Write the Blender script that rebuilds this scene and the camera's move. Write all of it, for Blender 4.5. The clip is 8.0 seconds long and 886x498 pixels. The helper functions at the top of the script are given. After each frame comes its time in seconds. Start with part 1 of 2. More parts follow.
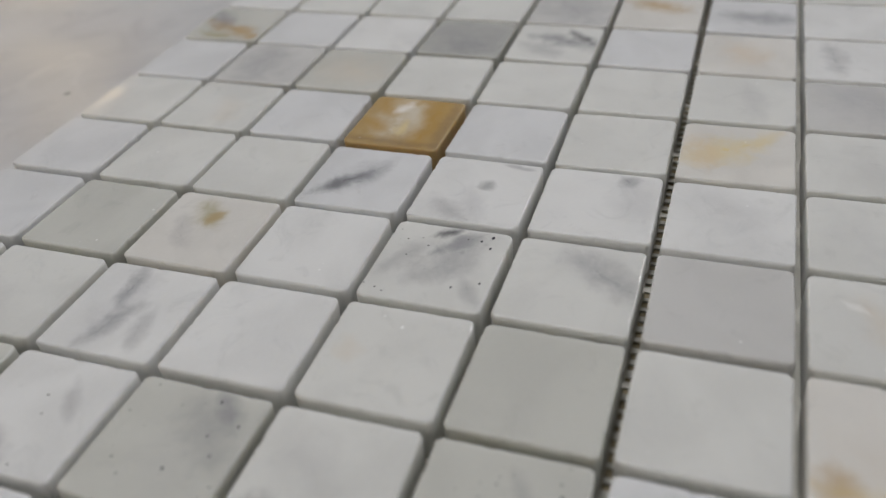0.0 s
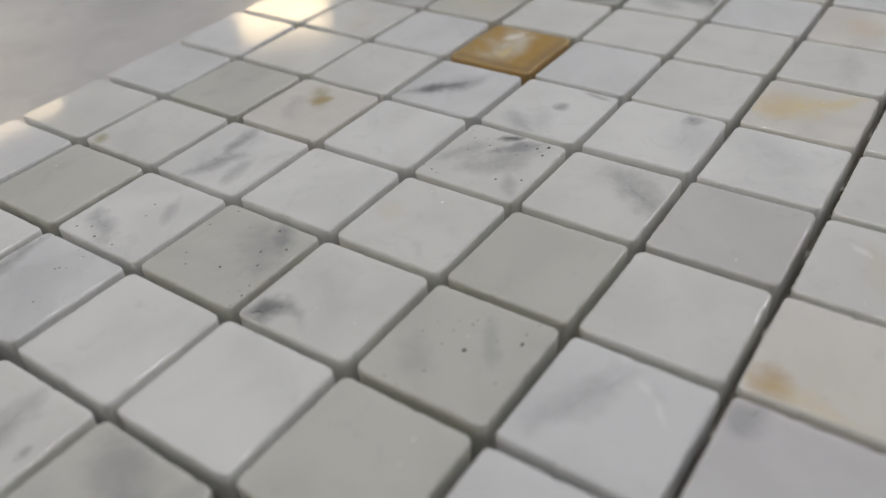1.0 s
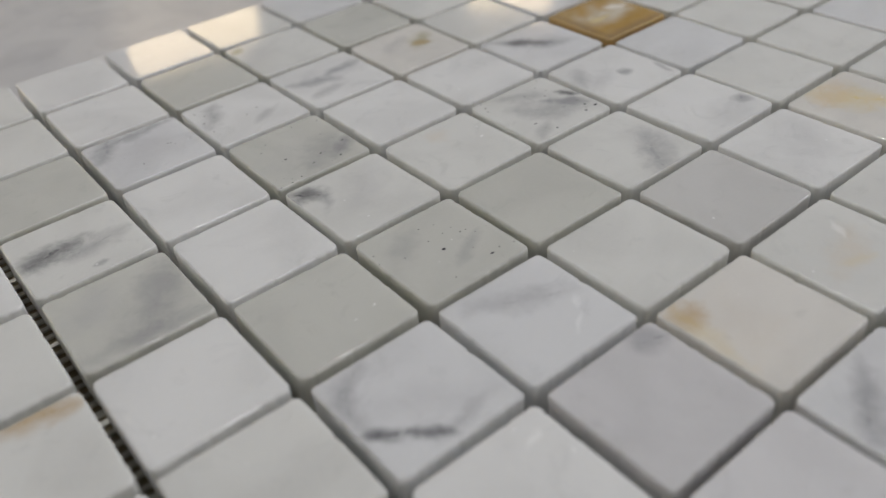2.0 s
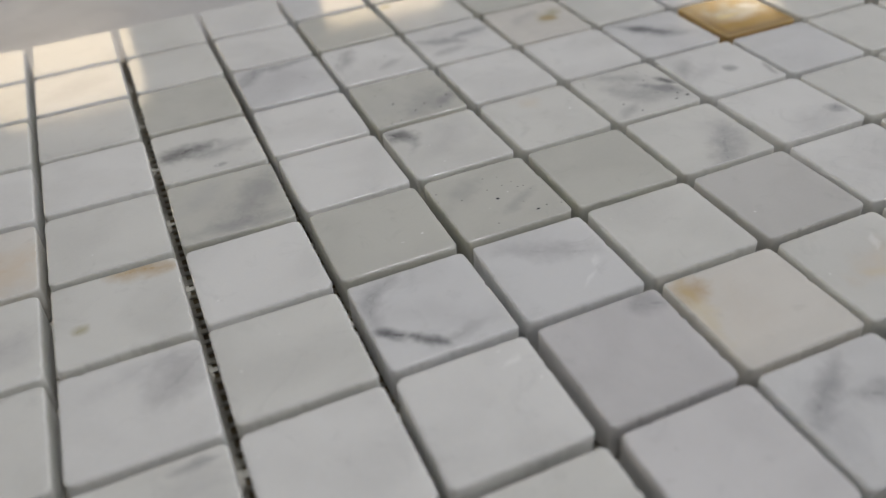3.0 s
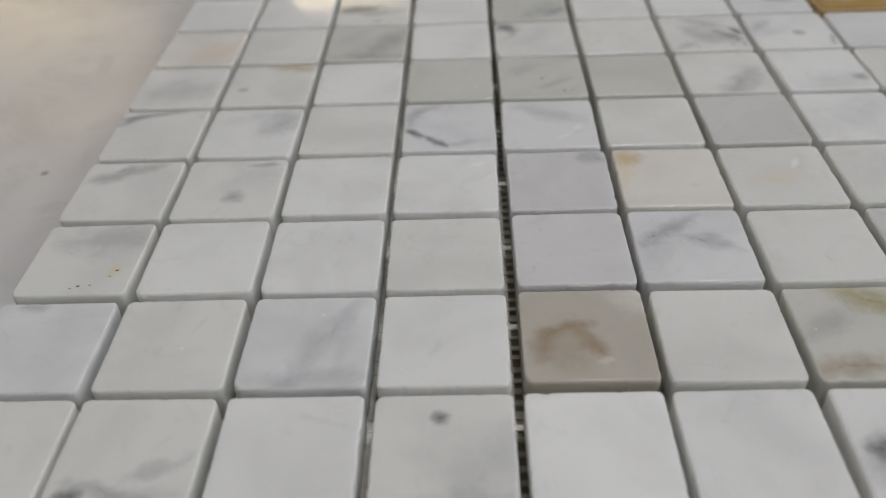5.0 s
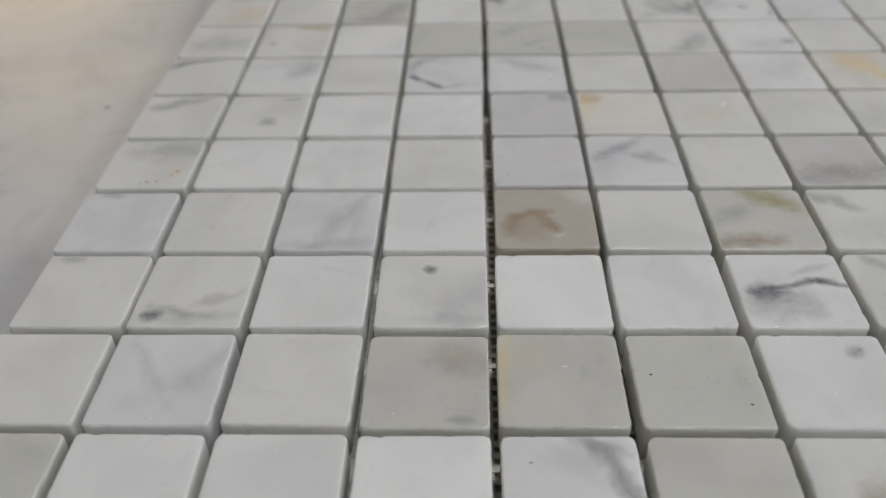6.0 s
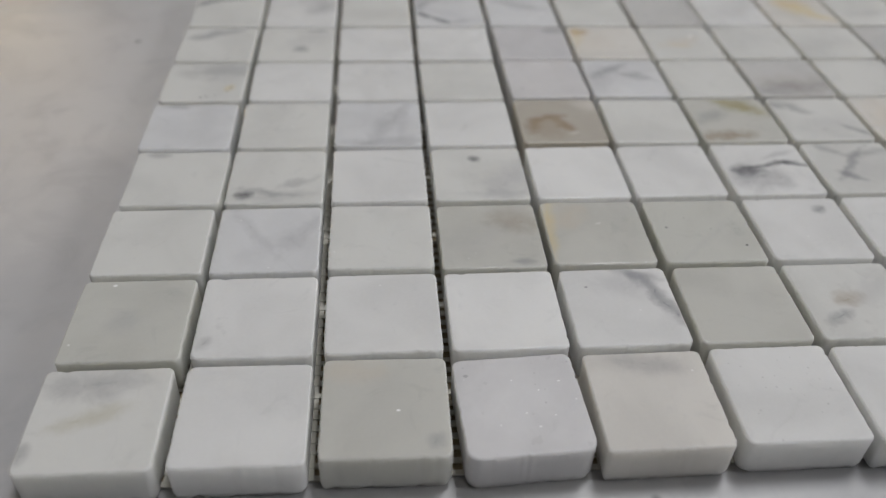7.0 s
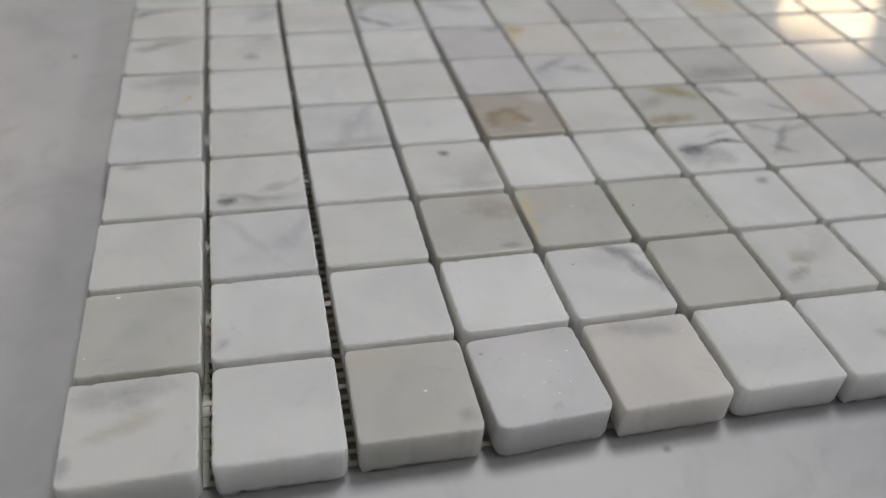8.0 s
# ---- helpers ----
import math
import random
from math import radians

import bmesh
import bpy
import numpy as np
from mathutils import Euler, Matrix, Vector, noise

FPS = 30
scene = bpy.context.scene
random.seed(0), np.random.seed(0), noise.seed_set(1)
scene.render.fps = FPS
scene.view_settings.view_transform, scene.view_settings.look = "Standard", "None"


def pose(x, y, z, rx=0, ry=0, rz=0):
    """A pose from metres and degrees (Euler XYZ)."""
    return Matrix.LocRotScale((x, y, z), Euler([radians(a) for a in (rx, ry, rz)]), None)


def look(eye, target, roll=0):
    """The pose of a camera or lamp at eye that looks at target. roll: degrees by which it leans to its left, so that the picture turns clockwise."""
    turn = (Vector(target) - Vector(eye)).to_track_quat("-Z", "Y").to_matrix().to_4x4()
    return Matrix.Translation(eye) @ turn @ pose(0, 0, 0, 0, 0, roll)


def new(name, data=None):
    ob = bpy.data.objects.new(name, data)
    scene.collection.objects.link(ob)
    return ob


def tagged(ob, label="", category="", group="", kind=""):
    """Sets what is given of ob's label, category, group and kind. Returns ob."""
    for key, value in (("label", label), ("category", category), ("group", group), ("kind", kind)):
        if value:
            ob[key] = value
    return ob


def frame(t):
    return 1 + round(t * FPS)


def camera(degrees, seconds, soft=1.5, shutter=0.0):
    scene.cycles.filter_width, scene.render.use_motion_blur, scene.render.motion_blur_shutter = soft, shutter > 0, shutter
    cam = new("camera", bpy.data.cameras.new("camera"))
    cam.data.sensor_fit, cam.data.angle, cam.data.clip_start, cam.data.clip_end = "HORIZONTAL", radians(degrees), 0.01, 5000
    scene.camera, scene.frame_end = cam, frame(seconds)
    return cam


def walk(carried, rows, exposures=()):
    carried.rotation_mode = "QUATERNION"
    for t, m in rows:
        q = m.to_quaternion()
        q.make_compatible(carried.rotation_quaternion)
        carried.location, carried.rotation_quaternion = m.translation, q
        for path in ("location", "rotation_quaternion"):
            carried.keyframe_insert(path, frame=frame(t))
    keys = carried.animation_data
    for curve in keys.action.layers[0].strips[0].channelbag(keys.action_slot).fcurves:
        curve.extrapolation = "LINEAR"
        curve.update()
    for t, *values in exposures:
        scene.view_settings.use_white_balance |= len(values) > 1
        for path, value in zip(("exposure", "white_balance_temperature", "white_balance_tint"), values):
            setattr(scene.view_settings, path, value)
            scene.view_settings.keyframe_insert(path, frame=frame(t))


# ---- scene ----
cam = camera(56.28, 8.0, soft=1.25)
cam.data.dof.use_dof = True
cam.data.dof.focus_distance = 0.145
cam.data.dof.aperture_fstop = 15.0
PATH = [
    (0.0, pose(0.04433, 0.16765, 0.84052, 53.00, 4.43, -71.34)),
    (0.5, pose(0.03634, 0.15383, 0.83898, 53.40, 3.90, -63.27)),
    (1.0, pose(0.03279, 0.13838, 0.83642, 52.94, 3.64, -55.64)),
    (1.5, pose(0.03301, 0.11856, 0.83752, 52.45, 4.00, -47.54)),
    (2.8, pose(0.04388, 0.07911, 0.84179, 52.48, 3.57, -26.34)),
    (3.0, pose(0.04532, 0.07462, 0.84274, 52.20, 3.55, -23.33)),
    (3.5, pose(0.05277, 0.05921, 0.84305, 51.85, 3.55, -15.77)),
    (4.0, pose(0.06120, 0.04295, 0.84430, 51.76, 3.48, -8.27)),
    (4.5, pose(0.07436, 0.02445, 0.84832, 51.05, 3.30, -1.24)),
    (6.0, pose(0.08365, -0.03891, 0.85925, 51.64, 1.38, 1.54)),
    (6.5, pose(0.07327, -0.06024, 0.86278, 51.31, -0.28, -0.90)),
    (7.0, pose(0.05437, -0.07587, 0.86046, 51.04, -1.65, -4.08)),
    (7.5, pose(0.02650, -0.08543, 0.86219, 51.51, -2.80, -8.49)),
    (8.0, pose(0.03357, -0.08072, 0.86184, 51.76, -3.05, -12.54)),
]
walk(cam, PATH, exposures=[(0.0, 0.02), (0.5, -0.01), (1.0, -0.01), (1.5, 0.01), (2.8, 0.0), (3.0, -0.08), (3.5, -0.08), (4.0, 0.02), (4.5, 0.06), (6.5, 0.09), (7.0, 0.11), (8.0, 0.04)])

# world: a closed room, so the sky only tints what little leaks in
world = bpy.data.worlds.new("world")
scene.world = world
world.use_nodes = True
sky = world.node_tree.nodes.new("ShaderNodeTexSky")
sky.sky_type, sky.sun_disc = "NISHITA", False
sky.sun_elevation, sky.sun_rotation = radians(25), radians(90)
world.node_tree.links.new(sky.outputs[0], world.node_tree.nodes["Background"].inputs[0])
world.node_tree.nodes["Background"].inputs[1].default_value = 0.1


def area_lamp(name, m, width, height, power, colour):
    data = bpy.data.lights.new(name, "AREA")
    data.shape, data.size, data.size_y, data.energy, data.color = "RECTANGLE", width, height, power, colour
    ob = new(name, data)
    ob.matrix_world = m
    return tagged(ob, kind="structure")


# the ceiling panel north-east of the sheet, and an added key light in the opening of the unseen high window in the east
# wall
area_lamp("ceiling_panel_light", look((0.55, 0.5, 2.54), (0.55, 0.5, 0.0)), 0.5, 0.6, 19.5, (0.957, 0.965, 0.99))
area_lamp("added_key_light", look((1.985, -0.68, 2.05), (0.15, 0.15, 0.75)), 0.5, 0.5, 10, (0.957, 0.965, 0.99))

# ---- sizes ----
PITCH, TILE, THICK = 0.022, 0.0205, 0.0076
COUNT = 14
POLISH = 0.08
TABLE_Z = 0.75
TOP_Z = TABLE_Z + 0.0008


# ---- materials ----
class Nodes:
    """Short hand for a node material."""

    def __init__(self, name):
        self.mat = bpy.data.materials.new(name)
        self.mat.use_nodes = True
        self.tree = self.mat.node_tree
        self.shader = self.tree.nodes["Principled BSDF"]

    def add(self, kind, **settings):
        node = self.tree.nodes.new(kind)
        for key, value in settings.items():
            if key.startswith("in_"):
                node.inputs[int(key[3:])].default_value = value
            else:
                setattr(node, key, value)
        return node

    def link(self, a, b):
        self.tree.links.new(a, b)

    def math(self, op, a, b=0.0, clamp=False):
        node = self.add("ShaderNodeMath", operation=op, use_clamp=clamp)
        for i, v in enumerate((a, b)):
            if isinstance(v, (int, float)):
                node.inputs[i].default_value = v
            else:
                self.link(v, node.inputs[i])
        return node.outputs[0]

    def ramp(self, value, low, high, to_low=0.0, to_high=1.0):
        node = self.add("ShaderNodeMapRange", interpolation_type="SMOOTHSTEP")
        node.inputs[1].default_value, node.inputs[2].default_value = low, high
        node.inputs[3].default_value, node.inputs[4].default_value = to_low, to_high
        self.link(value, node.inputs[0])
        return node.outputs[0]

    def mix(self, factor, a, b):
        node = self.add("ShaderNodeMix", data_type="RGBA")
        for socket, v in ((node.inputs[0], factor), (node.inputs[6], a), (node.inputs[7], b)):
            if isinstance(v, (int, float)):
                socket.default_value = v
            elif isinstance(v, tuple):
                socket.default_value = (*v, 1.0)
            else:
                self.link(v, socket)
        return node.outputs[2]

    def noise(self, vector, scale, detail=3.0, rough=0.55, warp=0.0):
        node = self.add("ShaderNodeTexNoise")
        node.inputs["Scale"].default_value, node.inputs["Detail"].default_value = scale, detail
        node.inputs["Roughness"].default_value, node.inputs["Distortion"].default_value = rough, warp
        self.link(vector, node.inputs["Vector"])
        return node.outputs["Fac"]

    def bump(self, height, strength, distance):
        node = self.add("ShaderNodeBump")
        node.inputs["Strength"].default_value, node.inputs["Distance"].default_value = strength, distance
        self.link(height, node.inputs["Height"])
        self.link(node.outputs[0], self.shader.inputs["Normal"])

    def set(self, **values):
        for key, value in values.items():
            self.shader.inputs[key.replace("_", " ")].default_value = value


def plain(name, colour, rough=0.6, metal=0.0, scale=40.0, vary=0.12, relief=0.0):
    n = Nodes(name)
    co = n.add("ShaderNodeTexCoord").outputs["Object"]
    cloud = n.noise(co, scale, 4)
    dark = tuple(c * (1 - vary) for c in colour)
    n.link(n.mix(cloud, dark, tuple(min(1, c * (1 + vary)) for c in colour)), n.shader.inputs["Base Color"])
    n.set(Roughness=rough, Metallic=metal)
    if relief:
        n.bump(n.noise(co, scale * 8, 3), 0.4, relief)
    return n.mat


def marble(name, tint, veins=(), cloud=0.10, specks=0.0, rough=0.16, depth=0.0035):
    """Polished marble of one tile. veins: (x, y, degrees, half length, half width, strength, colour, waviness) in tile widths."""
    n = Nodes(name)
    co = n.add("ShaderNodeTexCoord").outputs["Object"]
    info = n.add("ShaderNodeObjectInfo")
    shift = n.add("ShaderNodeVectorMath", operation="MULTIPLY_ADD")
    n.link(info.outputs["Random"], shift.inputs[0])
    shift.inputs[1].default_value = (3.7, 5.3, 2.9)
    n.link(co, shift.inputs[2])
    place = shift.outputs[0]
    # broad clouds and faint diagonal drifts in the stone
    broad = n.noise(place, 55, 3, 0.5, 0.6)
    colour = n.mix(n.ramp(broad, 0.35, 0.72), tint, tuple(c * (1 - cloud) for c in tint))
    drift = n.noise(place, 120, 5, 0.6, 1.6)
    colour = n.mix(n.math("MULTIPLY", n.ramp(drift, 0.56, 0.74), cloud * 2.2, True), colour,
                   (tint[0] * 0.62, tint[1] * 0.63, tint[2] * 0.64))
    grain = n.noise(place, 1500, 2)
    colour = n.mix(n.ramp(grain, 0.3, 0.8, 0.0, 0.10), colour, tuple(min(1.0, c * 1.12) for c in tint))
    warp = n.add("ShaderNodeTexNoise")
    warp.inputs["Scale"].default_value, warp.inputs["Detail"].default_value = 170, 5
    n.link(place, warp.inputs["Vector"])
    centred = n.add("ShaderNodeVectorMath", operation="SUBTRACT")
    n.link(warp.outputs["Color"], centred.inputs[0])
    centred.inputs[1].default_value = (0.5, 0.5, 0.5)
    ragged = n.noise(place, 260, 5, 0.6, 0.4)
    fine = n.noise(place, 480, 5, 0.6, 0.5)
    for x, y, turn, half, wide, strength, ink, wavy in veins:
        bend = n.add("ShaderNodeVectorMath", operation="MULTIPLY_ADD")
        n.link(centred.outputs[0], bend.inputs[0])
        bend.inputs[1].default_value = (wavy * TILE,) * 3
        n.link(co, bend.inputs[2])
        spin = n.add("ShaderNodeMapping", vector_type="TEXTURE")
        n.link(bend.outputs[0], spin.inputs[0])
        spin.inputs["Location"].default_value = ((x - 0.5) * TILE, (y - 0.5) * TILE, 0)
        spin.inputs["Rotation"].default_value = (0, 0, radians(turn))
        spin.inputs["Scale"].default_value = (half * 1.3 * TILE, wide * 1.6 * TILE, 1)
        split = n.add("ShaderNodeSeparateXYZ")
        n.link(spin.outputs[0], split.inputs[0])
        along = n.math("POWER", n.math("ABSOLUTE", split.outputs[0]), 2.0)
        across = n.math("POWER", n.math("ABSOLUTE", split.outputs[1]), 1.4)
        reach = n.math("ADD", along, across)
        if half < 0.055:  # a pit or fleck, crisp
            colour = n.mix(n.math("MULTIPLY", n.ramp(reach, 0.05, 0.18, 1.0, 0.0), strength), colour, ink)
            continue
        cloud_edge = n.math("ADD", reach, n.math("MULTIPLY", n.math("SUBTRACT", ragged, 0.5), 1.7))
        halo = n.math("MULTIPLY", n.ramp(cloud_edge, -0.3, 1.25, 1.0, 0.0), 0.80 * strength)
        core_edge = n.math("ADD", n.math("ADD", along, n.math("MULTIPLY", across, 5.0)), n.math("MULTIPLY", n.math("SUBTRACT", fine, 0.5), 1.9))
        core = n.math("MULTIPLY", n.ramp(core_edge, -0.4, 0.9, 1.0, 0.0), 1.0 * strength)
        colour = n.mix(n.math("MAXIMUM", halo, core), colour, ink)
    # a few tiny white crystal flecks
    flecks = n.add("ShaderNodeTexVoronoi")
    flecks.inputs["Scale"].default_value = 330
    n.link(place, flecks.inputs["Vector"])
    few = n.ramp(n.noise(place, 130, 2), 0.60, 0.66)
    colour = n.mix(n.math("MULTIPLY", n.ramp(flecks.outputs["Distance"], 0.04, 0.10, 1.0, 0.0), n.math("MULTIPLY", few, 0.55), True), colour, (0.9, 0.9, 0.9))
    if specks:
        dots = n.add("ShaderNodeTexVoronoi")
        dots.inputs["Scale"].default_value = 600
        n.link(place, dots.inputs["Vector"])
        rare = n.ramp(n.noise(place, 160, 2), 0.52, 0.6)
        colour = n.mix(n.math("MULTIPLY", n.ramp(dots.outputs["Distance"], 0.06, 0.16, 1.0, 0.0), n.math("MULTIPLY", rare, specks), True),
                       colour, (0.06, 0.06, 0.06))
    n.link(colour, n.shader.inputs["Base Color"])
    n.link(n.ramp(n.noise(place, 300, 3), 0.3, 0.8, rough * 0.8, rough * 1.35), n.shader.inputs["Roughness"])
    n.set(IOR=1.5)
    n.shader.inputs["Subsurface Weight"].default_value = 0.6 if depth < 0.005 else 1.0
    n.shader.inputs["Subsurface Radius"].default_value = (1.0, 0.99, 0.96)
    n.shader.inputs["Subsurface Scale"].default_value = depth
    n.bump(n.noise(place, 900, 3, 0.6), 0.12, 0.00006)
    return n.mat


def table_material():
    n = Nodes("grey_tabletop")
    co = n.add("ShaderNodeTexCoord").outputs["Object"]
    broad = n.noise(co, 14, 4, 0.55, 0.4)
    colour = n.mix(n.ramp(broad, 0.3, 0.7), (0.42, 0.42, 0.43), (0.52, 0.515, 0.515))
    smear = n.noise(co, 48, 5, 0.6, 1.2)
    colour = n.mix(n.ramp(smear, 0.46, 0.72, 0.0, 0.5), colour, (0.36, 0.36, 0.372))
    pale = n.noise(co, 34, 4, 0.6, 0.8)
    colour = n.mix(n.ramp(pale, 0.55, 0.75, 0.0, 0.45), colour, (0.58, 0.566, 0.553))
    dots = n.add("ShaderNodeTexVoronoi")
    dots.inputs["Scale"].default_value = 70
    n.link(co, dots.inputs["Vector"])
    keep = n.ramp(n.noise(co, 35, 2), 0.55, 0.62)
    colour = n.mix(n.math("MULTIPLY", n.ramp(dots.outputs["Distance"], 0.03, 0.10, 1.0, 0.0), n.math("MULTIPLY", keep, 0.7), True), colour, (0.08, 0.08, 0.085))
    n.link(colour, n.shader.inputs["Base Color"])
    n.link(n.ramp(n.noise(co, 30, 4), 0.3, 0.75, 0.32, 0.46), n.shader.inputs["Roughness"])
    n.bump(n.noise(co, 380, 3), 0.1, 0.0002)
    return n.mat


def glow(name, colour, strength):
    n = Nodes(name)
    n.set(Base_Color=(0.8, 0.75, 0.65, 1))
    n.shader.inputs["Emission Color"].default_value = (*colour, 1)
    n.shader.inputs["Emission Strength"].default_value = strength
    return n.mat


NORTH_PAINT = plain("taupe_grey_wall_paint", (0.20, 0.19, 0.18), 0.75, scale=6, vary=0.06, relief=0.0006)
PAINT = plain("pale_grey_wall_paint", (0.42, 0.42, 0.425), 0.75, scale=6, vary=0.05, relief=0.0006)
# dark colour that stands in for blocked light from the south
BOUNCE_CUT_PAINT = plain("bounce_cut_wall_paint", (0.11, 0.11, 0.115), 0.7, scale=6, vary=0.08, relief=0.0006)
CEILING = plain("white_ceiling_paint", (0.78, 0.78, 0.77), 0.8, scale=5, vary=0.04)
FLOOR = plain("grey_floor_screed", (0.30, 0.29, 0.28), 0.5, scale=9, vary=0.15)
TABLETOP = table_material()
STEEL = plain("grey_painted_steel", (0.22, 0.22, 0.23), 0.4, scale=30)
FRAME_WHITE = plain("white_frame_paint", (0.75, 0.75, 0.74), 0.4, scale=20, vary=0.05)
NET = plain("glued_fibreglass_net", (0.60, 0.58, 0.52), 0.45, scale=260, vary=0.35)
GLUE = plain("yellowed_glue_film", (0.30, 0.245, 0.15), 0.5, scale=160, vary=0.5)
WARM = glow("warm_lamp_diffuser", (1.0, 0.76, 0.44), 5.5)
# glow of the added panels that reflect in the far tiles
REFLECTION_GLOW = glow("warm_reflection_glow", (1.0, 0.77, 0.47), 3.0)


# ---- building helpers ----
def mesh_from(name, bm, material, smooth=False):
    mesh = bpy.data.meshes.new(name)
    bm.normal_update()
    bm.to_mesh(mesh)
    bm.free()
    mesh.materials.append(material)
    if smooth:
        for f in mesh.polygons:
            f.use_smooth = True
    return mesh


def box(bm, x0, x1, y0, y1, z0, z1, bevel=0.0):
    made = bmesh.ops.create_cube(bm, size=1.0, matrix=Matrix.Translation(((x0 + x1) / 2, (y0 + y1) / 2, (z0 + z1) / 2))
                                 @ Matrix.Diagonal((x1 - x0, y1 - y0, z1 - z0, 1)))
    if bevel:
        edges = list({e for v in made["verts"] for e in v.link_edges})
        bmesh.ops.bevel(bm, geom=edges, offset=bevel, segments=2, affect="EDGES")


def part(name, bm, material, parent, label=""):
    ob = new(name, mesh_from(name, bm, material))
    ob.parent = parent
    return tagged(ob, label=label)


def slab(name, spans, material, label, bevel=0.0):
    bm = bmesh.new()
    for s in spans:
        box(bm, *s, bevel)
    return tagged(new(name, mesh_from(name, bm, material)), label=label, kind="structure")


# ---- the room ----
X0, X1, Y0, Y1, Z1, T = -1.8, 2.0, -1.8, 2.3, 2.6, 0.12
slab("floor", [(X0 - T, X1 + T, Y0 - T, Y1 + T, -0.1, 0.0)], FLOOR, "grey screed floor of the room")
slab("ceiling", [(X0 - T, X1 + T, Y0 - T, Y1 + T, Z1, Z1 + 0.1)], CEILING, "plain white painted ceiling")
slab("wall_north", [(X0 - T, X1 + T, Y1, Y1 + T, 0, Z1)], NORTH_PAINT, "plain taupe grey painted wall")
# unseen south wall, darkened to hold back bounced light from behind the camera
slab("wall_south", [(X0 - T, X1 + T, Y0 - T, Y0, 0, Z1)], BOUNCE_CUT_PAINT, "unseen wall coloured dark grey to cut light bounced from the south")
slab("wall_west", [(X0 - T, X0, Y0, Y1, 0, Z1)], PAINT, "plain pale grey painted wall")
WY0, WY1, WZ0, WZ1 = -0.98, -0.38, 1.74, 2.36
slab("wall_east", [(X1, X1 + T, Y0, WY0, 0, Z1), (X1, X1 + T, WY1, Y1, 0, Z1), (X1, X1 + T, WY0, WY1, 0, WZ0), (X1, X1 + T, WY0, WY1, WZ1, Z1)],
     PAINT, "plain pale grey painted wall with a high opening added for the key light")


# Added window, never in view, that houses the low key light from the east.
def window():
    top = tagged(new("added_window_1"), "unseen high white framed window added to hold the key light", "window", kind="structure")
    top.location = (X1 + 0.07, (WY0 + WY1) / 2, (WZ0 + WZ1) / 2)
    w, h, f = (WY1 - WY0) / 2 - 0.002, (WZ1 - WZ0) / 2 - 0.002, 0.04
    bm = bmesh.new()
    box(bm, -0.03, 0.03, -w, w, h - f, h)
    box(bm, -0.03, 0.03, -w, w, -h, -h + f)
    box(bm, -0.03, 0.03, -w, -w + f, -h + f, h - f)
    box(bm, -0.03, 0.03, w - f, w, -h + f, h - f)
    part("window_frame", bm, FRAME_WHITE, top)


window()


def wall_lamp(x0, x1, z0, z1):
    """A flat warm light panel hung on the north wall."""
    top = tagged(new("wall_lamp"), "warm glowing rectangular light panel on the wall", "lamp")
    top.location = ((x0 + x1) / 2, Y1 - 0.002, (z0 + z1) / 2)
    w, h = (x1 - x0) / 2, (z1 - z0) / 2
    bm = bmesh.new()
    box(bm, -w - 0.015, w + 0.015, -0.028, 0.0, -h - 0.015, h + 0.015, 0.004)
    part("housing", bm, FRAME_WHITE, top)
    bm = bmesh.new()
    box(bm, -w, w, -0.034, -0.0281, -h, h, 0.002)
    part("diffuser", bm, WARM, top, "warm white glowing diffuser")


wall_lamp(-1.52, -0.86, 1.42, 1.72)


def side_lamp():
    """A flat warm light panel on the east part of the room, on a slim stand."""
    top = tagged(new("light_stand"), "warm light panel on a slim grey stand", "lamp")
    top.location = (1.455, 1.725, 0)
    top.rotation_euler = (0, 0, radians(-45))
    bm = bmesh.new()
    box(bm, -0.14, 0.14, -0.12, 0.12, 0.0, 0.02, 0.004)
    part("base", bm, STEEL, top)
    bm = bmesh.new()
    box(bm, -0.012, 0.012, -0.012, 0.012, 0.0201, 1.45)
    part("pole", bm, STEEL, top)
    bm = bmesh.new()
    box(bm, -0.17, 0.17, -0.045, -0.0125, 1.32, 1.51, 0.004)
    part("housing", bm, FRAME_WHITE, top)
    bm = bmesh.new()
    box(bm, -0.06, 0.155, -0.052, -0.0451, 1.335, 1.495, 0.002)
    part("diffuser", bm, WARM, top, "warm white glowing diffuser")


side_lamp()


def ceiling_light(x, y, w, d):
    top = tagged(new("ceiling_light"), "white rectangular ceiling light panel", "lamp")
    top.location = (x, y, Z1)
    bm = bmesh.new()
    box(bm, -w, w, -d, d, -0.05, -0.0005, 0.006)
    part("housing", bm, FRAME_WHITE, top)


ceiling_light(0.55, 0.5, 0.28, 0.33)


# ---- the table ----
def table():
    top = tagged(new("table"), "large grey stone-look table with a smooth top", "table")
    top.location = (0.15, 0.15, 0)
    bm = bmesh.new()
    box(bm, -0.8, 0.8, -0.6, 0.6, TABLE_Z - 0.03, TABLE_Z, 0.003)
    part("tabletop", bm, TABLETOP, top, "smooth light grey tabletop with faint specks")
    for sx in (-0.74, 0.74):
        for sy in (-0.54, 0.54):
            bm = bmesh.new()
            box(bm, sx - 0.025, sx + 0.025, sy - 0.025, sy + 0.025, 0, TABLE_Z - 0.0301, 0.003)
            part("leg", bm, STEEL, top)


table()


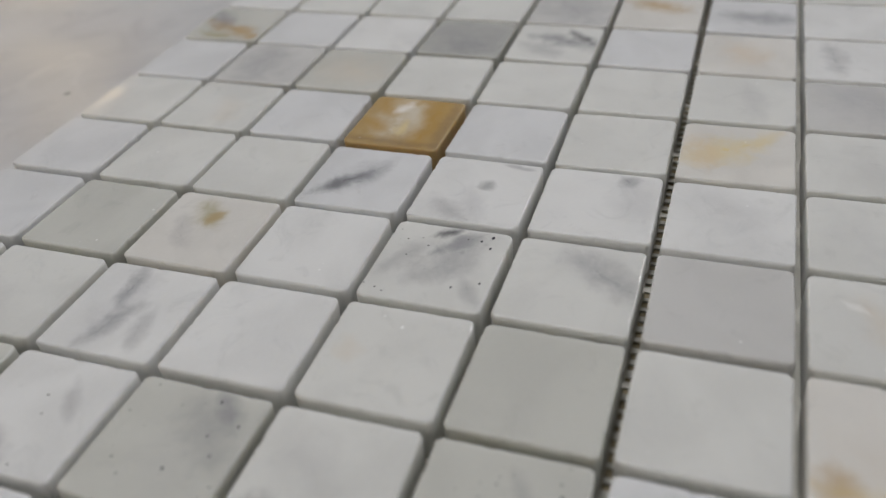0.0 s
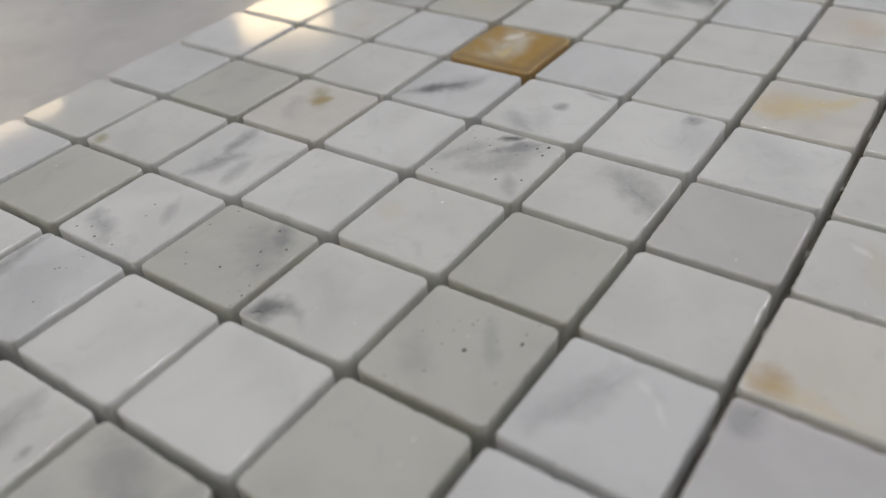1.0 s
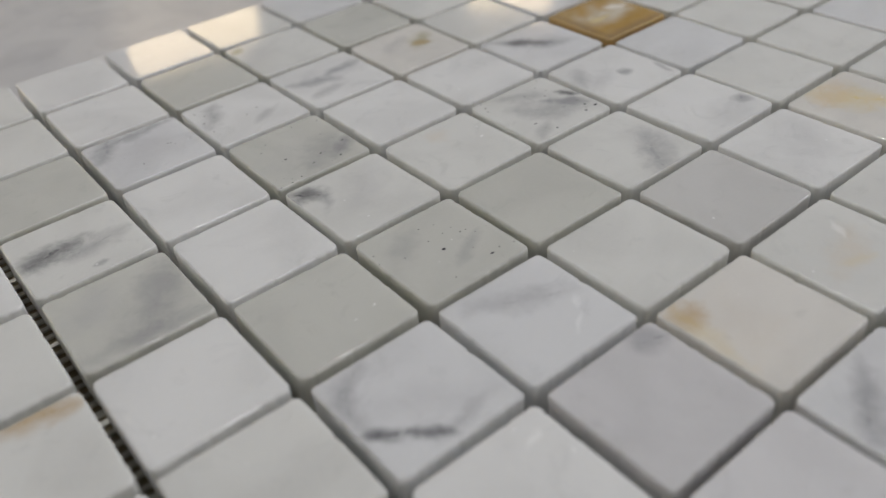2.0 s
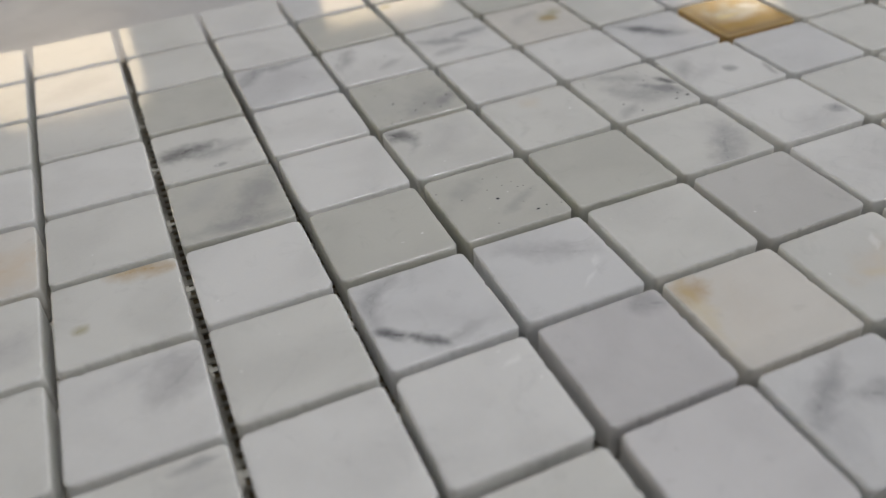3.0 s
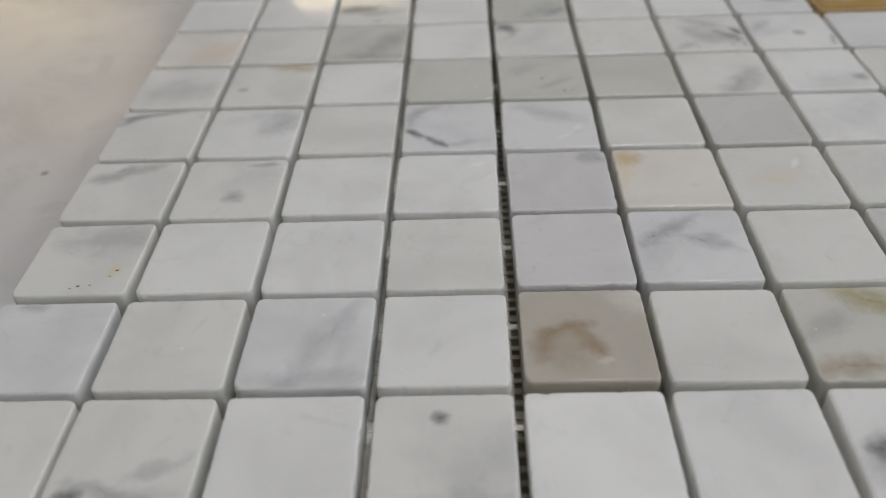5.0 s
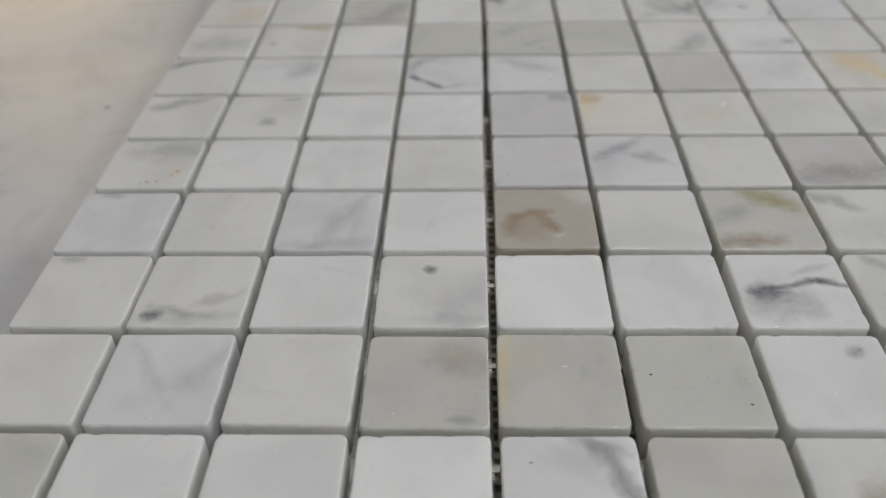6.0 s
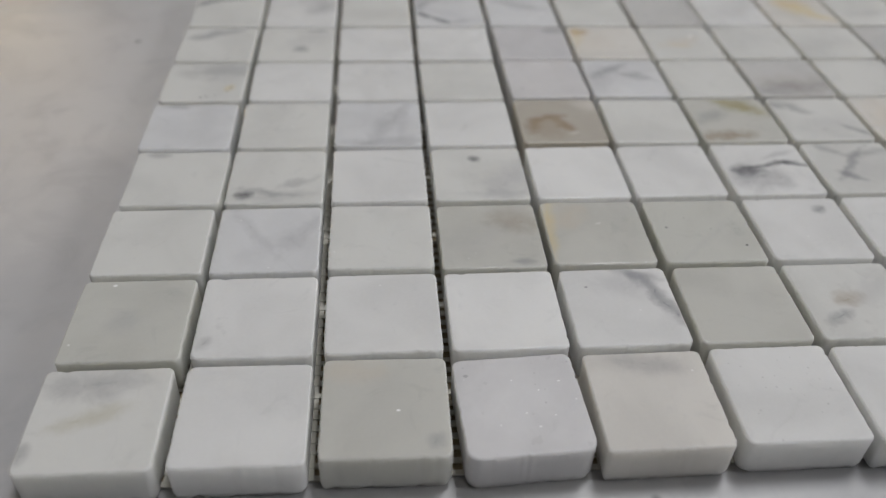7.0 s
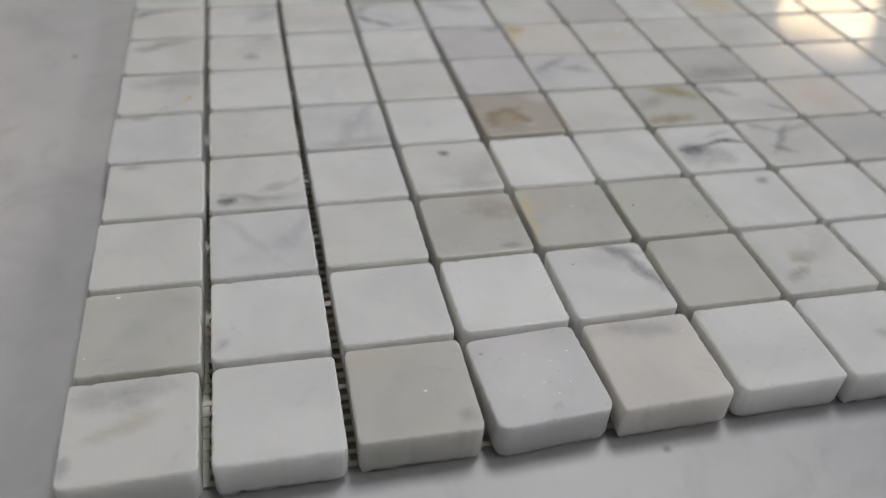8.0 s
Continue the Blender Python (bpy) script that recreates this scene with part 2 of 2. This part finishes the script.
def reflection_panel(x, y, width, base, height):
    """Small warm panel added on the table behind the sheet, for tile reflections."""
    top = tagged(new("reflection_panel"), "small warm glowing panel added on the table for its reflection in the tiles", "lamp", "table lamps")
    top.location = (x * PITCH, y * PITCH, TABLE_Z)
    w = width * PITCH / 2
    bm = bmesh.new()
    box(bm, -w - 0.004, w + 0.004, -0.004, 0.016, 0.0, 0.006, 0.001)
    part("foot", bm, FRAME_WHITE, top)
    bm = bmesh.new()
    box(bm, -w - 0.002, w + 0.002, 0.0, 0.008, 0.0061, height + 0.002, 0.001)
    part("housing", bm, FRAME_WHITE, top)
    bm = bmesh.new()
    r, rim = 0.007, []
    for k, (cx, cz) in enumerate(((w - r, base + r), (w - r, height - r), (-w + r, height - r), (-w + r, base + r))):
        for a in (0, 30, 60, 90):
            turn = radians(-90 + 90 * k + a)
            rim.append((cx + r * math.cos(turn), cz + r * math.sin(turn)))
    front = [bm.verts.new((px, -0.0012, pz)) for px, pz in rim]
    back = [bm.verts.new((px, -0.0001, pz)) for px, pz in rim]
    bm.faces.new(front)
    bm.faces.new(back[::-1])
    for k in range(len(rim)):
        bm.faces.new((front[k - 1], back[k - 1], back[k], front[k]))
    part("diffuser", bm, REFLECTION_GLOW, top, "warm white glowing diffuser")


# two added panels, out of view, that put warm reflections in the far rows
reflection_panel(7.9, 21.6, 3.0, 0.061, 0.090)
reflection_panel(0.7, 20.5, 2.9, 0.053, 0.095)


# ---- the mosaic sheet ----
def tile_mesh(seed, corner):
    """A sawn and tumbled marble tile: rounded corners, a small worn arris, slightly chipped edges."""
    rng = random.Random(seed)
    half, outline = TILE / 2, []
    arcs = []
    for k, (sx, sy) in enumerate(((1, -1), (1, 1), (-1, 1), (-1, -1))):
        r = corner * rng.uniform(0.7, 1.4)
        arcs.append([(sx * (half - r) + r * math.cos(radians(-90 + 90 * k + a)), sy * (half - r) + r * math.sin(radians(-90 + 90 * k + a))) for a in (0, 22.5, 45, 67.5, 90)])
    for k, arc in enumerate(arcs):
        (ax, ay), (bx, by) = arc[-1], arcs[(k + 1) % 4][0]
        outline += arc + [(ax + (bx - ax) * s / 44, ay + (by - ay) * s / 44) for s in range(1, 44)]
    # saw marks all along, and a few small chips of one to three steps
    nicks = [rng.uniform(0, 0.00005) for _ in outline]
    for _ in range(15):
        k, deep = rng.randrange(len(outline)), rng.uniform(0.00006, 0.00022)
        for step in range(rng.choice((1, 1, 2, 3))):
            nicks[(k + step) % len(outline)] += deep * rng.uniform(0.5, 1.0)
    bm = bmesh.new()
    rings = []
    for inset, z in ((0.00035, 0.0), (0.0001, 0.0012), (0.00002, THICK - 0.0006), (0.00004, THICK - 0.00030), (0.00011, THICK - 0.00014), (0.00021, THICK - 0.00005), (0.00032, THICK)):
        ring = []
        for k, ((x, y), nick) in enumerate(zip(outline, nicks)):
            d = inset + nick * (1.0 if z > THICK * 0.7 else 0.35)
            ring.append(bm.verts.new((x - d * x / half, (y - d * y / half) * 0.998, z + (max(0.0, noise.noise((k * 0.21, seed * 3.7, 0.0))) * 0.0011 if z < 0.0001 else 0.0))))
        rings.append(ring)
    count = len(outline)
    for level, (a, b) in enumerate(zip(rings, rings[1:])):
        for i in range(count):
            j = (i + 1) % count
            face = bm.faces.new((a[i], a[j], b[j], b[i]))
            face.smooth, face.material_index = True, int(level < 5)
    bm.faces.new(rings[-1])
    bm.faces.new(rings[0][::-1]).material_index = 1
    mesh = bpy.data.meshes.new("tile")
    bm.normal_update()
    bm.to_mesh(mesh)
    bm.free()
    mesh.materials.append(None)
    mesh.materials.append(None)
    return mesh


SHAPES = [tile_mesh(s, c) for s, c in enumerate((0.0008, 0.0009, 0.0010, 0.0011, 0.0012, 0.0009, 0.0010, 0.0013, 0.0008, 0.0011))]
ROUND = tile_mesh(77, 0.0017)

TINT = {"W": (0.705, 0.705, 0.70), "X": (0.755, 0.755, 0.75), "w": (0.655, 0.655, 0.635), "G": (0.55, 0.55, 0.515), "D": (0.44, 0.44, 0.42),
        "L": (0.648, 0.652, 0.662), "B": (0.55, 0.547, 0.513), "C": (0.665, 0.647, 0.615), "T": (0.46, 0.43, 0.38), "O": (0.43, 0.30, 0.135),
        "S": (0.588, 0.581, 0.59), "N": (0.56, 0.555, 0.545)}
# stone tints, one letter a tile, the row nearest the walk's end first
ROWS = ("wWBSCWWWwWwLWw", "GWWXWBwWLwWGww", "wLwBBGWWwWLwWW", "wwWwXWWwNWwWLw", "LwLWTwBwCWwWwW", "wWWwSLwNwLwWGw", "wwWWSCwwwNWWwL",
        "wWwLLwNWCwCLWw", "wwWGGGwWwwLCwW", "CwGWwwwWLwwNWw", "WWwWGWWLOwDwWL", "wwGLWWCwLBWwww", "wWwWGwGwwNLwWw", "WWwWLwLLwLBWwL")
INK = {"k": (0.05, 0.05, 0.06), "g": (0.24, 0.24, 0.255), "h": (0.38, 0.38, 0.40), "o": (0.40, 0.24, 0.055), "v": (0.30, 0.26, 0.10), "b": (0.24, 0.165, 0.09),
       "y": (0.66, 0.54, 0.27), "x": (0.92, 0.92, 0.92), "p": (0.62, 0.50, 0.36), "q": (0.60, 0.56, 0.48), "t": (0.41, 0.365, 0.30)}
# stains and veins: x, y, degrees, half length, half width, strength, ink, waviness, in tile widths from the tile's corner
VEINS = {
    (0, 0): "40 85 0 35 14 55 g 5, 45 50 20 30 8 35 v 4, 4 18 80 10 5 60 g 2", (2, 0): "60 45 0 4 3 90 x 0, 88 16 60 8 6 60 g 2, 20 85 0 30 12 25 p 4",
    (3, 0): "10 82 0 5 5 60 g 1, 40 55 30 40 30 18 x 9, 66 62 0 2 2 80 x 0, 52 40 0 2 2 80 x 0, 74 36 0 2 2 70 x 0, 60 26 0 3 2 75 x 0, 84 70 0 3 2 80 x 0, 30 30 0 2 2 60 x 0, 46 74 0 2 2 70 x 0", (4, 0): "50 88 -15 30 10 50 g 5", (6, 0): "75 35 -30 20 9 85 g 5",
    (0, 1): "28 94 0 5 4 70 x 2, 45 45 0 14 12 40 h 3", (1, 1): "9 18 60 8 5 60 g 2",
    (4, 1): "86 58 -62 48 7 90 g 8, 70 90 -20 25 6 60 g 6, 22 75 0 4 3 80 g 1, 60 80 10 30 16 30 h 8",
    (6, 1): "45 52 20 14 10 60 b 5, 28 27 25 16 6 75 g 5, 70 60 40 26 10 35 h 5", (1, 2): "35 62 -58 40 6 30 g 8, 85 65 60 40 8 28 g 8, 55 35 20 40 14 25 h 6",
    (3, 2): "76 72 -15 30 14 45 b 6, 78 9 0 12 4 70 g 2, 35 40 40 40 18 20 h 8", (4, 2): "4 60 85 50 6 65 y 2, 25 74 40 25 14 30 p 6, 55 66 20 5 3 40 x 8",
    (5, 2): "14 55 0 3 3 100 k 0, 86 24 0 3 3 100 k 0, 55 40 45 60 4 18 h 4", (6, 2): "76 80 30 9 6 85 g 3",
    (0, 3): "24 94 0 12 5 55 g 2", (1, 3): "18 16 10 9 6 95 k 3, 44 20 -14 30 4 60 g 7, 74 40 30 22 5 48 g 7, 55 14 5 36 8 30 g 6",
    (3, 3): "48 79 10 7 5 100 k 2, 85 42 60 40 18 50 h 7, 70 12 0 40 6 40 h 4",
    (6, 3): "28 46 -8 20 9 100 k 4, 55 57 12 30 4 95 k 4, 84 58 -12 22 4 90 k 4, 36 33 0 34 20 60 g 6, 70 76 20 20 5 42 g 6",
    (7, 3): "46 60 50 40 5 78 g 7, 34 34 -40 16 5 88 g 6, 74 78 12 30 6 55 g 8, 30 86 -40 18 5 60 g 6, 55 40 30 40 18 25 h 7", (8, 3): "50 40 10 60 30 30 h 8",
    (0, 4): "30 94 0 14 5 60 g 3", (2, 4): "62 50 62 55 9 42 g 7, 55 10 5 45 9 40 g 6, 80 48 80 30 5 20 g 6",
    (4, 4): "34 54 12 24 7 70 b 6, 16 38 70 20 8 70 b 5, 54 36 -60 20 6 75 b 6, 62 20 10 6 3 40 x 6, 92 86 60 18 16 30 x 8, 35 36 0 26 22 42 b 5, 35 40 10 16 9 80 t 4",
    (6, 4): "66 82 -32 34 13 90 v 6, 30 14 10 35 10 70 b 6, 24 60 40 26 9 45 g 6", (7, 4): "22 78 -25 30 8 65 g 7, 60 30 20 40 20 30 h 8, 88 20 -40 20 5 70 g 5",
    (8, 4): "50 50 70 40 30 40 p 6", (0, 5): "82 30 60 8 5 75 y 4, 56 12 0 4 3 95 k 0, 50 9 0 3 2 95 k 0, 66 13 0 3 2 90 k 0, 84 32 0 4 3 95 k 0, 80 24 0 3 2 80 k 0, 66 80 12 46 22 55 g 6",
    (5, 5): "32 70 38 32 8 78 g 7, 68 52 -25 22 8 70 g 7, 16 40 60 22 10 40 h 6", (7, 5): "40 22 8 60 14 60 g 7, 50 30 0 50 20 25 b 6",
    (0, 6): "32 74 25 26 9 70 g 7, 58 88 10 24 7 55 g 5", (1, 6): "55 34 10 12 8 75 g 4, 78 90 0 16 4 70 g 4, 66 60 30 40 16 25 h 8",
    (3, 6): "80 80 20 7 3 70 x 8, 74 92 0 5 2 70 x 6, 90 60 50 5 2 60 x 6", (4, 6): "84 88 -20 14 10 70 g 4", (5, 6): "16 84 30 16 12 80 o 5, 8 60 80 36 8 40 y 5, 30 50 60 40 24 14 p 8",
    (6, 6): "50 50 20 34 12 35 p 9, 44 40 -20 20 5 28 y 9, 70 66 50 10 3 50 x 6", (0, 7): "34 90 12 36 5 95 g 4, 12 80 40 16 6 80 g 4",
    (1, 7): "80 66 45 30 16 55 g 7, 55 84 15 40 8 35 h 6",
    (3, 7): "16 36 -32 15 5 100 k 5, 37 17 -50 17 4 95 k 5, 10 64 70 18 7 60 g 6, 20 86 35 22 7 55 g 6, 60 12 10 24 6 45 g 6, 50 40 -30 44 12 25 h 8", (4, 7): "50 70 -25 40 10 45 g 8, 66 22 30 10 2 40 x 8, 80 40 60 8 2 40 x 8",
    (7, 7): "60 50 30 50 20 20 h 7", (8, 7): "52 66 -62 40 18 85 y 6, 50 84 20 34 14 60 p 6, 78 30 -40 26 7 60 y 5", (9, 7): "50 40 12 44 10 35 h 7", (10, 7): "50 50 30 30 20 55 p 7",
    (11, 7): "50 40 90 50 16 75 g 6", (9, 6): "60 40 40 50 34 50 h 6", (7, 6): "50 60 30 60 20 20 h 7", (8, 6): "40 40 30 60 20 20 h 7", (10, 6): "55 70 10 40 9 50 g 7",
    (0, 8): "52 40 10 40 22 60 h 7", (1, 8): "70 92 -10 26 8 80 o 5, 20 40 30 7 5 80 v 3", (3, 8): "80 30 20 5 2 60 x 8, 60 24 0 4 2 50 x 8",
    (4, 8): "50 46 0 4 4 100 k 1, 66 34 30 20 6 45 g 6, 74 16 0 4 3 95 k 1, 30 70 40 20 10 35 g 8", (6, 8): "62 24 55 42 12 66 g 5, 78 50 40 30 18 25 h 6",
    (7, 8): "86 30 40 8 8 85 g 3, 60 20 20 40 16 28 h 7", (0, 9): "72 35 35 40 22 60 p 6", (2, 9): "70 46 55 46 18 62 g 7, 50 12 0 50 8 45 g 6, 30 70 40 30 14 35 h 6",
    (4, 9): "13 84 -40 18 9 95 k 6, 22 66 60 18 6 60 g 6, 60 60 40 40 16 26 h 8", (5, 9): "50 80 30 14 8 30 p 4, 80 50 0 4 3 80 x 1",
    (6, 9): "92 52 -60 14 4 100 k 6, 80 40 -45 22 6 80 g 7, 60 40 -35 40 15 62 g 9, 55 76 -30 24 9 48 g 8, 92 16 0 5 4 100 k 1, 78 14 0 4 3 100 k 1, 86 24 0 3 3 100 k 1, 24 30 0 3 3 90 k 1, 34 10 0 3 3 90 k 1, 20 14 40 16 6 50 g 5",
    (7, 9): "60 42 -30 8 6 95 g 3, 14 62 60 24 8 55 g 7, 30 46 20 26 8 40 h 7, 94 24 80 14 3 70 g 3", (10, 9): "56 36 70 44 13 95 g 7, 70 20 40 26 8 95 k 6, 30 60 60 30 12 50 g 6",
    (2, 10): "30 52 12 30 13 95 k 5, 62 40 10 30 10 65 g 6, 56 12 0 6 3 80 g 2", (4, 10): "66 32 45 34 14 50 g 8, 84 24 40 22 7 75 g 5, 30 40 40 40 20 20 h 8, 32 42 0 3 3 95 k 0, 62 28 0 3 2 90 k 0, 48 18 0 3 2 90 k 0, 74 12 0 3 3 90 k 0, 90 34 0 3 2 90 k 0",
    (7, 10): "38 68 -45 28 8 95 k 5, 50 56 -40 34 13 72 g 6, 70 40 -20 24 8 30 h 6", (10, 10): "50 50 60 60 40 55 g 7, 24 40 60 30 14 50 g 7",
    (8, 10): "52 60 10 40 22 90 q 8, 60 42 20 34 10 85 q 8, 72 78 30 20 7 90 o 8, 40 80 60 22 8 90 o 8, 55 24 3 60 12 85 o 5, 8 50 88 60 6 80 b 5, 50 6 2 60 6 75 b 4, 78 60 -30 16 5 70 x 8, 35 50 20 14 5 85 y 8",
    (5, 11): "70 64 6 28 6 78 g 7, 32 56 -25 30 7 74 g 7, 28 26 10 20 8 48 g 7, 48 60 -10 44 14 38 h 8", (6, 11): "70 56 40 22 11 75 v 6, 66 50 0 12 7 50 o 5, 44 66 30 24 9 35 g 6",
    (3, 11): "20 82 55 36 9 70 g 8, 60 90 5 36 6 75 g 6, 50 50 40 50 20 30 h 8", (4, 11): "22 66 60 24 10 68 g 6, 66 30 30 18 6 45 g 6, 10 84 0 3 2 90 k 0, 16 72 0 3 2 90 k 0, 8 58 0 3 3 90 k 0", (1, 12): "50 50 30 40 16 30 h 8",
    (5, 12): "10 86 40 10 6 75 v 4, 24 60 30 30 14 30 h 6", (9, 11): "50 50 60 40 30 30 p 7", (9, 12): "50 60 10 50 26 55 g 7", (10, 13): "30 40 65 60 12 90 o 7, 64 78 40 34 14 85 g 6, 10 60 70 30 8 70 v 6",
    (11, 8): "70 50 70 40 14 80 o 7", (11, 9): "50 50 40 60 30 50 g 7", (12, 8): "50 50 40 50 14 50 g 7", (12, 10): "40 50 60 50 12 60 g 7", (8, 12): "40 40 20 30 14 25 p 7",
    (9, 2): "40 60 30 50 10 45 g 8", (10, 4): "60 40 60 50 8 55 g 8", (9, 4): "50 30 20 40 12 30 p 7", (11, 3): "40 50 20 50 9 50 g 8", (8, 1): "60 60 40 40 10 45 g 8",
    (10, 0): "40 50 -30 50 9 60 g 8", (12, 5): "50 50 30 50 12 50 p 8", (11, 5): "50 50 -40 50 8 60 g 8"}
SPECKED = {(3, 0): 0.25, (4, 10): 0.9, (3, 11): 0.9, (4, 11): 0.9, (6, 9): 0.9, (4, 8): 0.6, (5, 0): 0.2, (5, 2): 0.3, (9, 12): 0.4}
# tiles that sit a little off the grid: millimetres east and north, degrees
NUDGE = {(3, 0): (0, 0, 2.5), (0, 0): (-0.3, 0, 0), (0, 3): (0.4, 0, 0), (0, 4): (-0.25, -0.3, 0), (1, 6): (0, -0.4, 0), (1, 7): (0, -0.4, 0), (2, 0): (0.2, 0.4, 0),
         (2, 1): (0.25, 0, 0), (2, 5): (0, -0.3, 0), (3, 2): (0, -0.3, 0), (3, 5): (-0.3, -0.3, 0), (3, 6): (-0.25, 0, 0), (3, 8): (0, 0.3, 0),
         (4, 2): (-0.3, 0, 0), (4, 4): (0.4, 0.5, 0), (4, 5): (0.4, 0.35, 0), (4, 6): (0.25, 0, 0), (5, 0): (0.2, 0.4, 0), (5, 3): (-0.4, 0, 0),
         (5, 5): (0, 0.4, 0), (5, 6): (0.25, 0.25, 0), (7, 8): (0.3, 0, 0)}
STONE, SIDES = {}, {}
for letter, colour in TINT.items():
    edge = tuple(c * k for c, k in zip(colour, (1.06, 1.06, 1.05)))
    SIDES[letter] = marble("sawn_marble_" + letter.lower(), edge, cloud=0.08, rough=0.5, depth=0.0055)
    STONE[letter] = marble("polished_marble_" + letter.lower(), colour, rough=0.34 if letter == "S" else POLISH)


def tile_material(i, j):
    letter = ROWS[j][i]
    veins = []
    for text in VEINS.get((i, j), "").split(","):
        if text:
            *figures, ink, wavy = text.split()
            x, y, turn, half, wide, strength = (float(f) for f in figures)
            veins.append((x / 100, y / 100, turn, half / 100, wide / 100, strength / 100, INK[ink], float(wavy) / 100 * 3))
    if not veins and (i, j) not in SPECKED:
        return STONE[letter], SIDES[letter]
    return marble("veined_marble", TINT[letter], veins, specks=SPECKED.get((i, j), 0.0), rough=0.34 if (i, j) == (3, 0) else POLISH), SIDES[letter]



def mosaic_sheet():
    sheet = tagged(new("mosaic_sheet"), "square sheet of small polished white marble mosaic tiles on a net", "mosaic tile sheet")
    sheet.location = (0, 0, TABLE_Z)
    # the net: two crossed sets of flat strands
    size = COUNT * PITCH - 0.0014
    bm = bmesh.new()
    step = PITCH / 9
    uneven = random.Random(11)
    for k in range(COUNT * 9):
        c = (k + 0.5) * step - 0.0004 + uneven.uniform(-0.00018, 0.00018)
        wide = (0.00062 if k % 9 in (0, 8) else 0.0005) + uneven.uniform(-0.00016, 0.00010)
        if 0.003 < c < size - 0.003:
            box(bm, c - wide, c + wide, 0.0035, size - 0.0035, 0.00025, 0.00055)
        c += uneven.uniform(-0.0002, 0.0002)
        if 0.003 < c < size - 0.003:
            box(bm, 0.0035, size - 0.0035, c - wide, c + wide, 0.00035, 0.00070)
    part("backing_net", bm, NET, sheet, "off-white fibreglass net")
    bm = bmesh.new()
    box(bm, 0.0038, size - 0.0038, 0.0038, size - 0.0038, 0.00002, 0.00010)
    part("glue_film", bm, GLUE, sheet, "yellowish translucent glue film under the tiles")
    rng = random.Random(5)
    for j in range(COUNT):
        for i in range(COUNT):
            mesh = ROUND if (i, j) == (3, 0) else SHAPES[rng.randrange(len(SHAPES))]
            ob = new("tile", mesh)
            ob.parent = sheet
            dx, dy, turn = rng.uniform(-1, 1) * 0.0001, rng.uniform(-1, 1) * 0.0001, rng.uniform(-0.6, 0.6)
            ax, ay, bt = NUDGE.get((i, j), (0, 0, 0))
            ob.location = (i * PITCH + PITCH / 2 - 0.0009 + dx + ax / 1000, j * PITCH + PITCH / 2 - 0.00055 + dy + ay / 1000, 0.00072 + rng.uniform(0, 0.00012))
            ob.rotation_euler = (radians(rng.uniform(-0.25, 0.25)), radians(rng.uniform(-0.25, 0.25)), radians(turn + bt))
            for slot, stone in zip(ob.material_slots, tile_material(i, j)):
                slot.link = "OBJECT"
                slot.material = stone


mosaic_sheet()
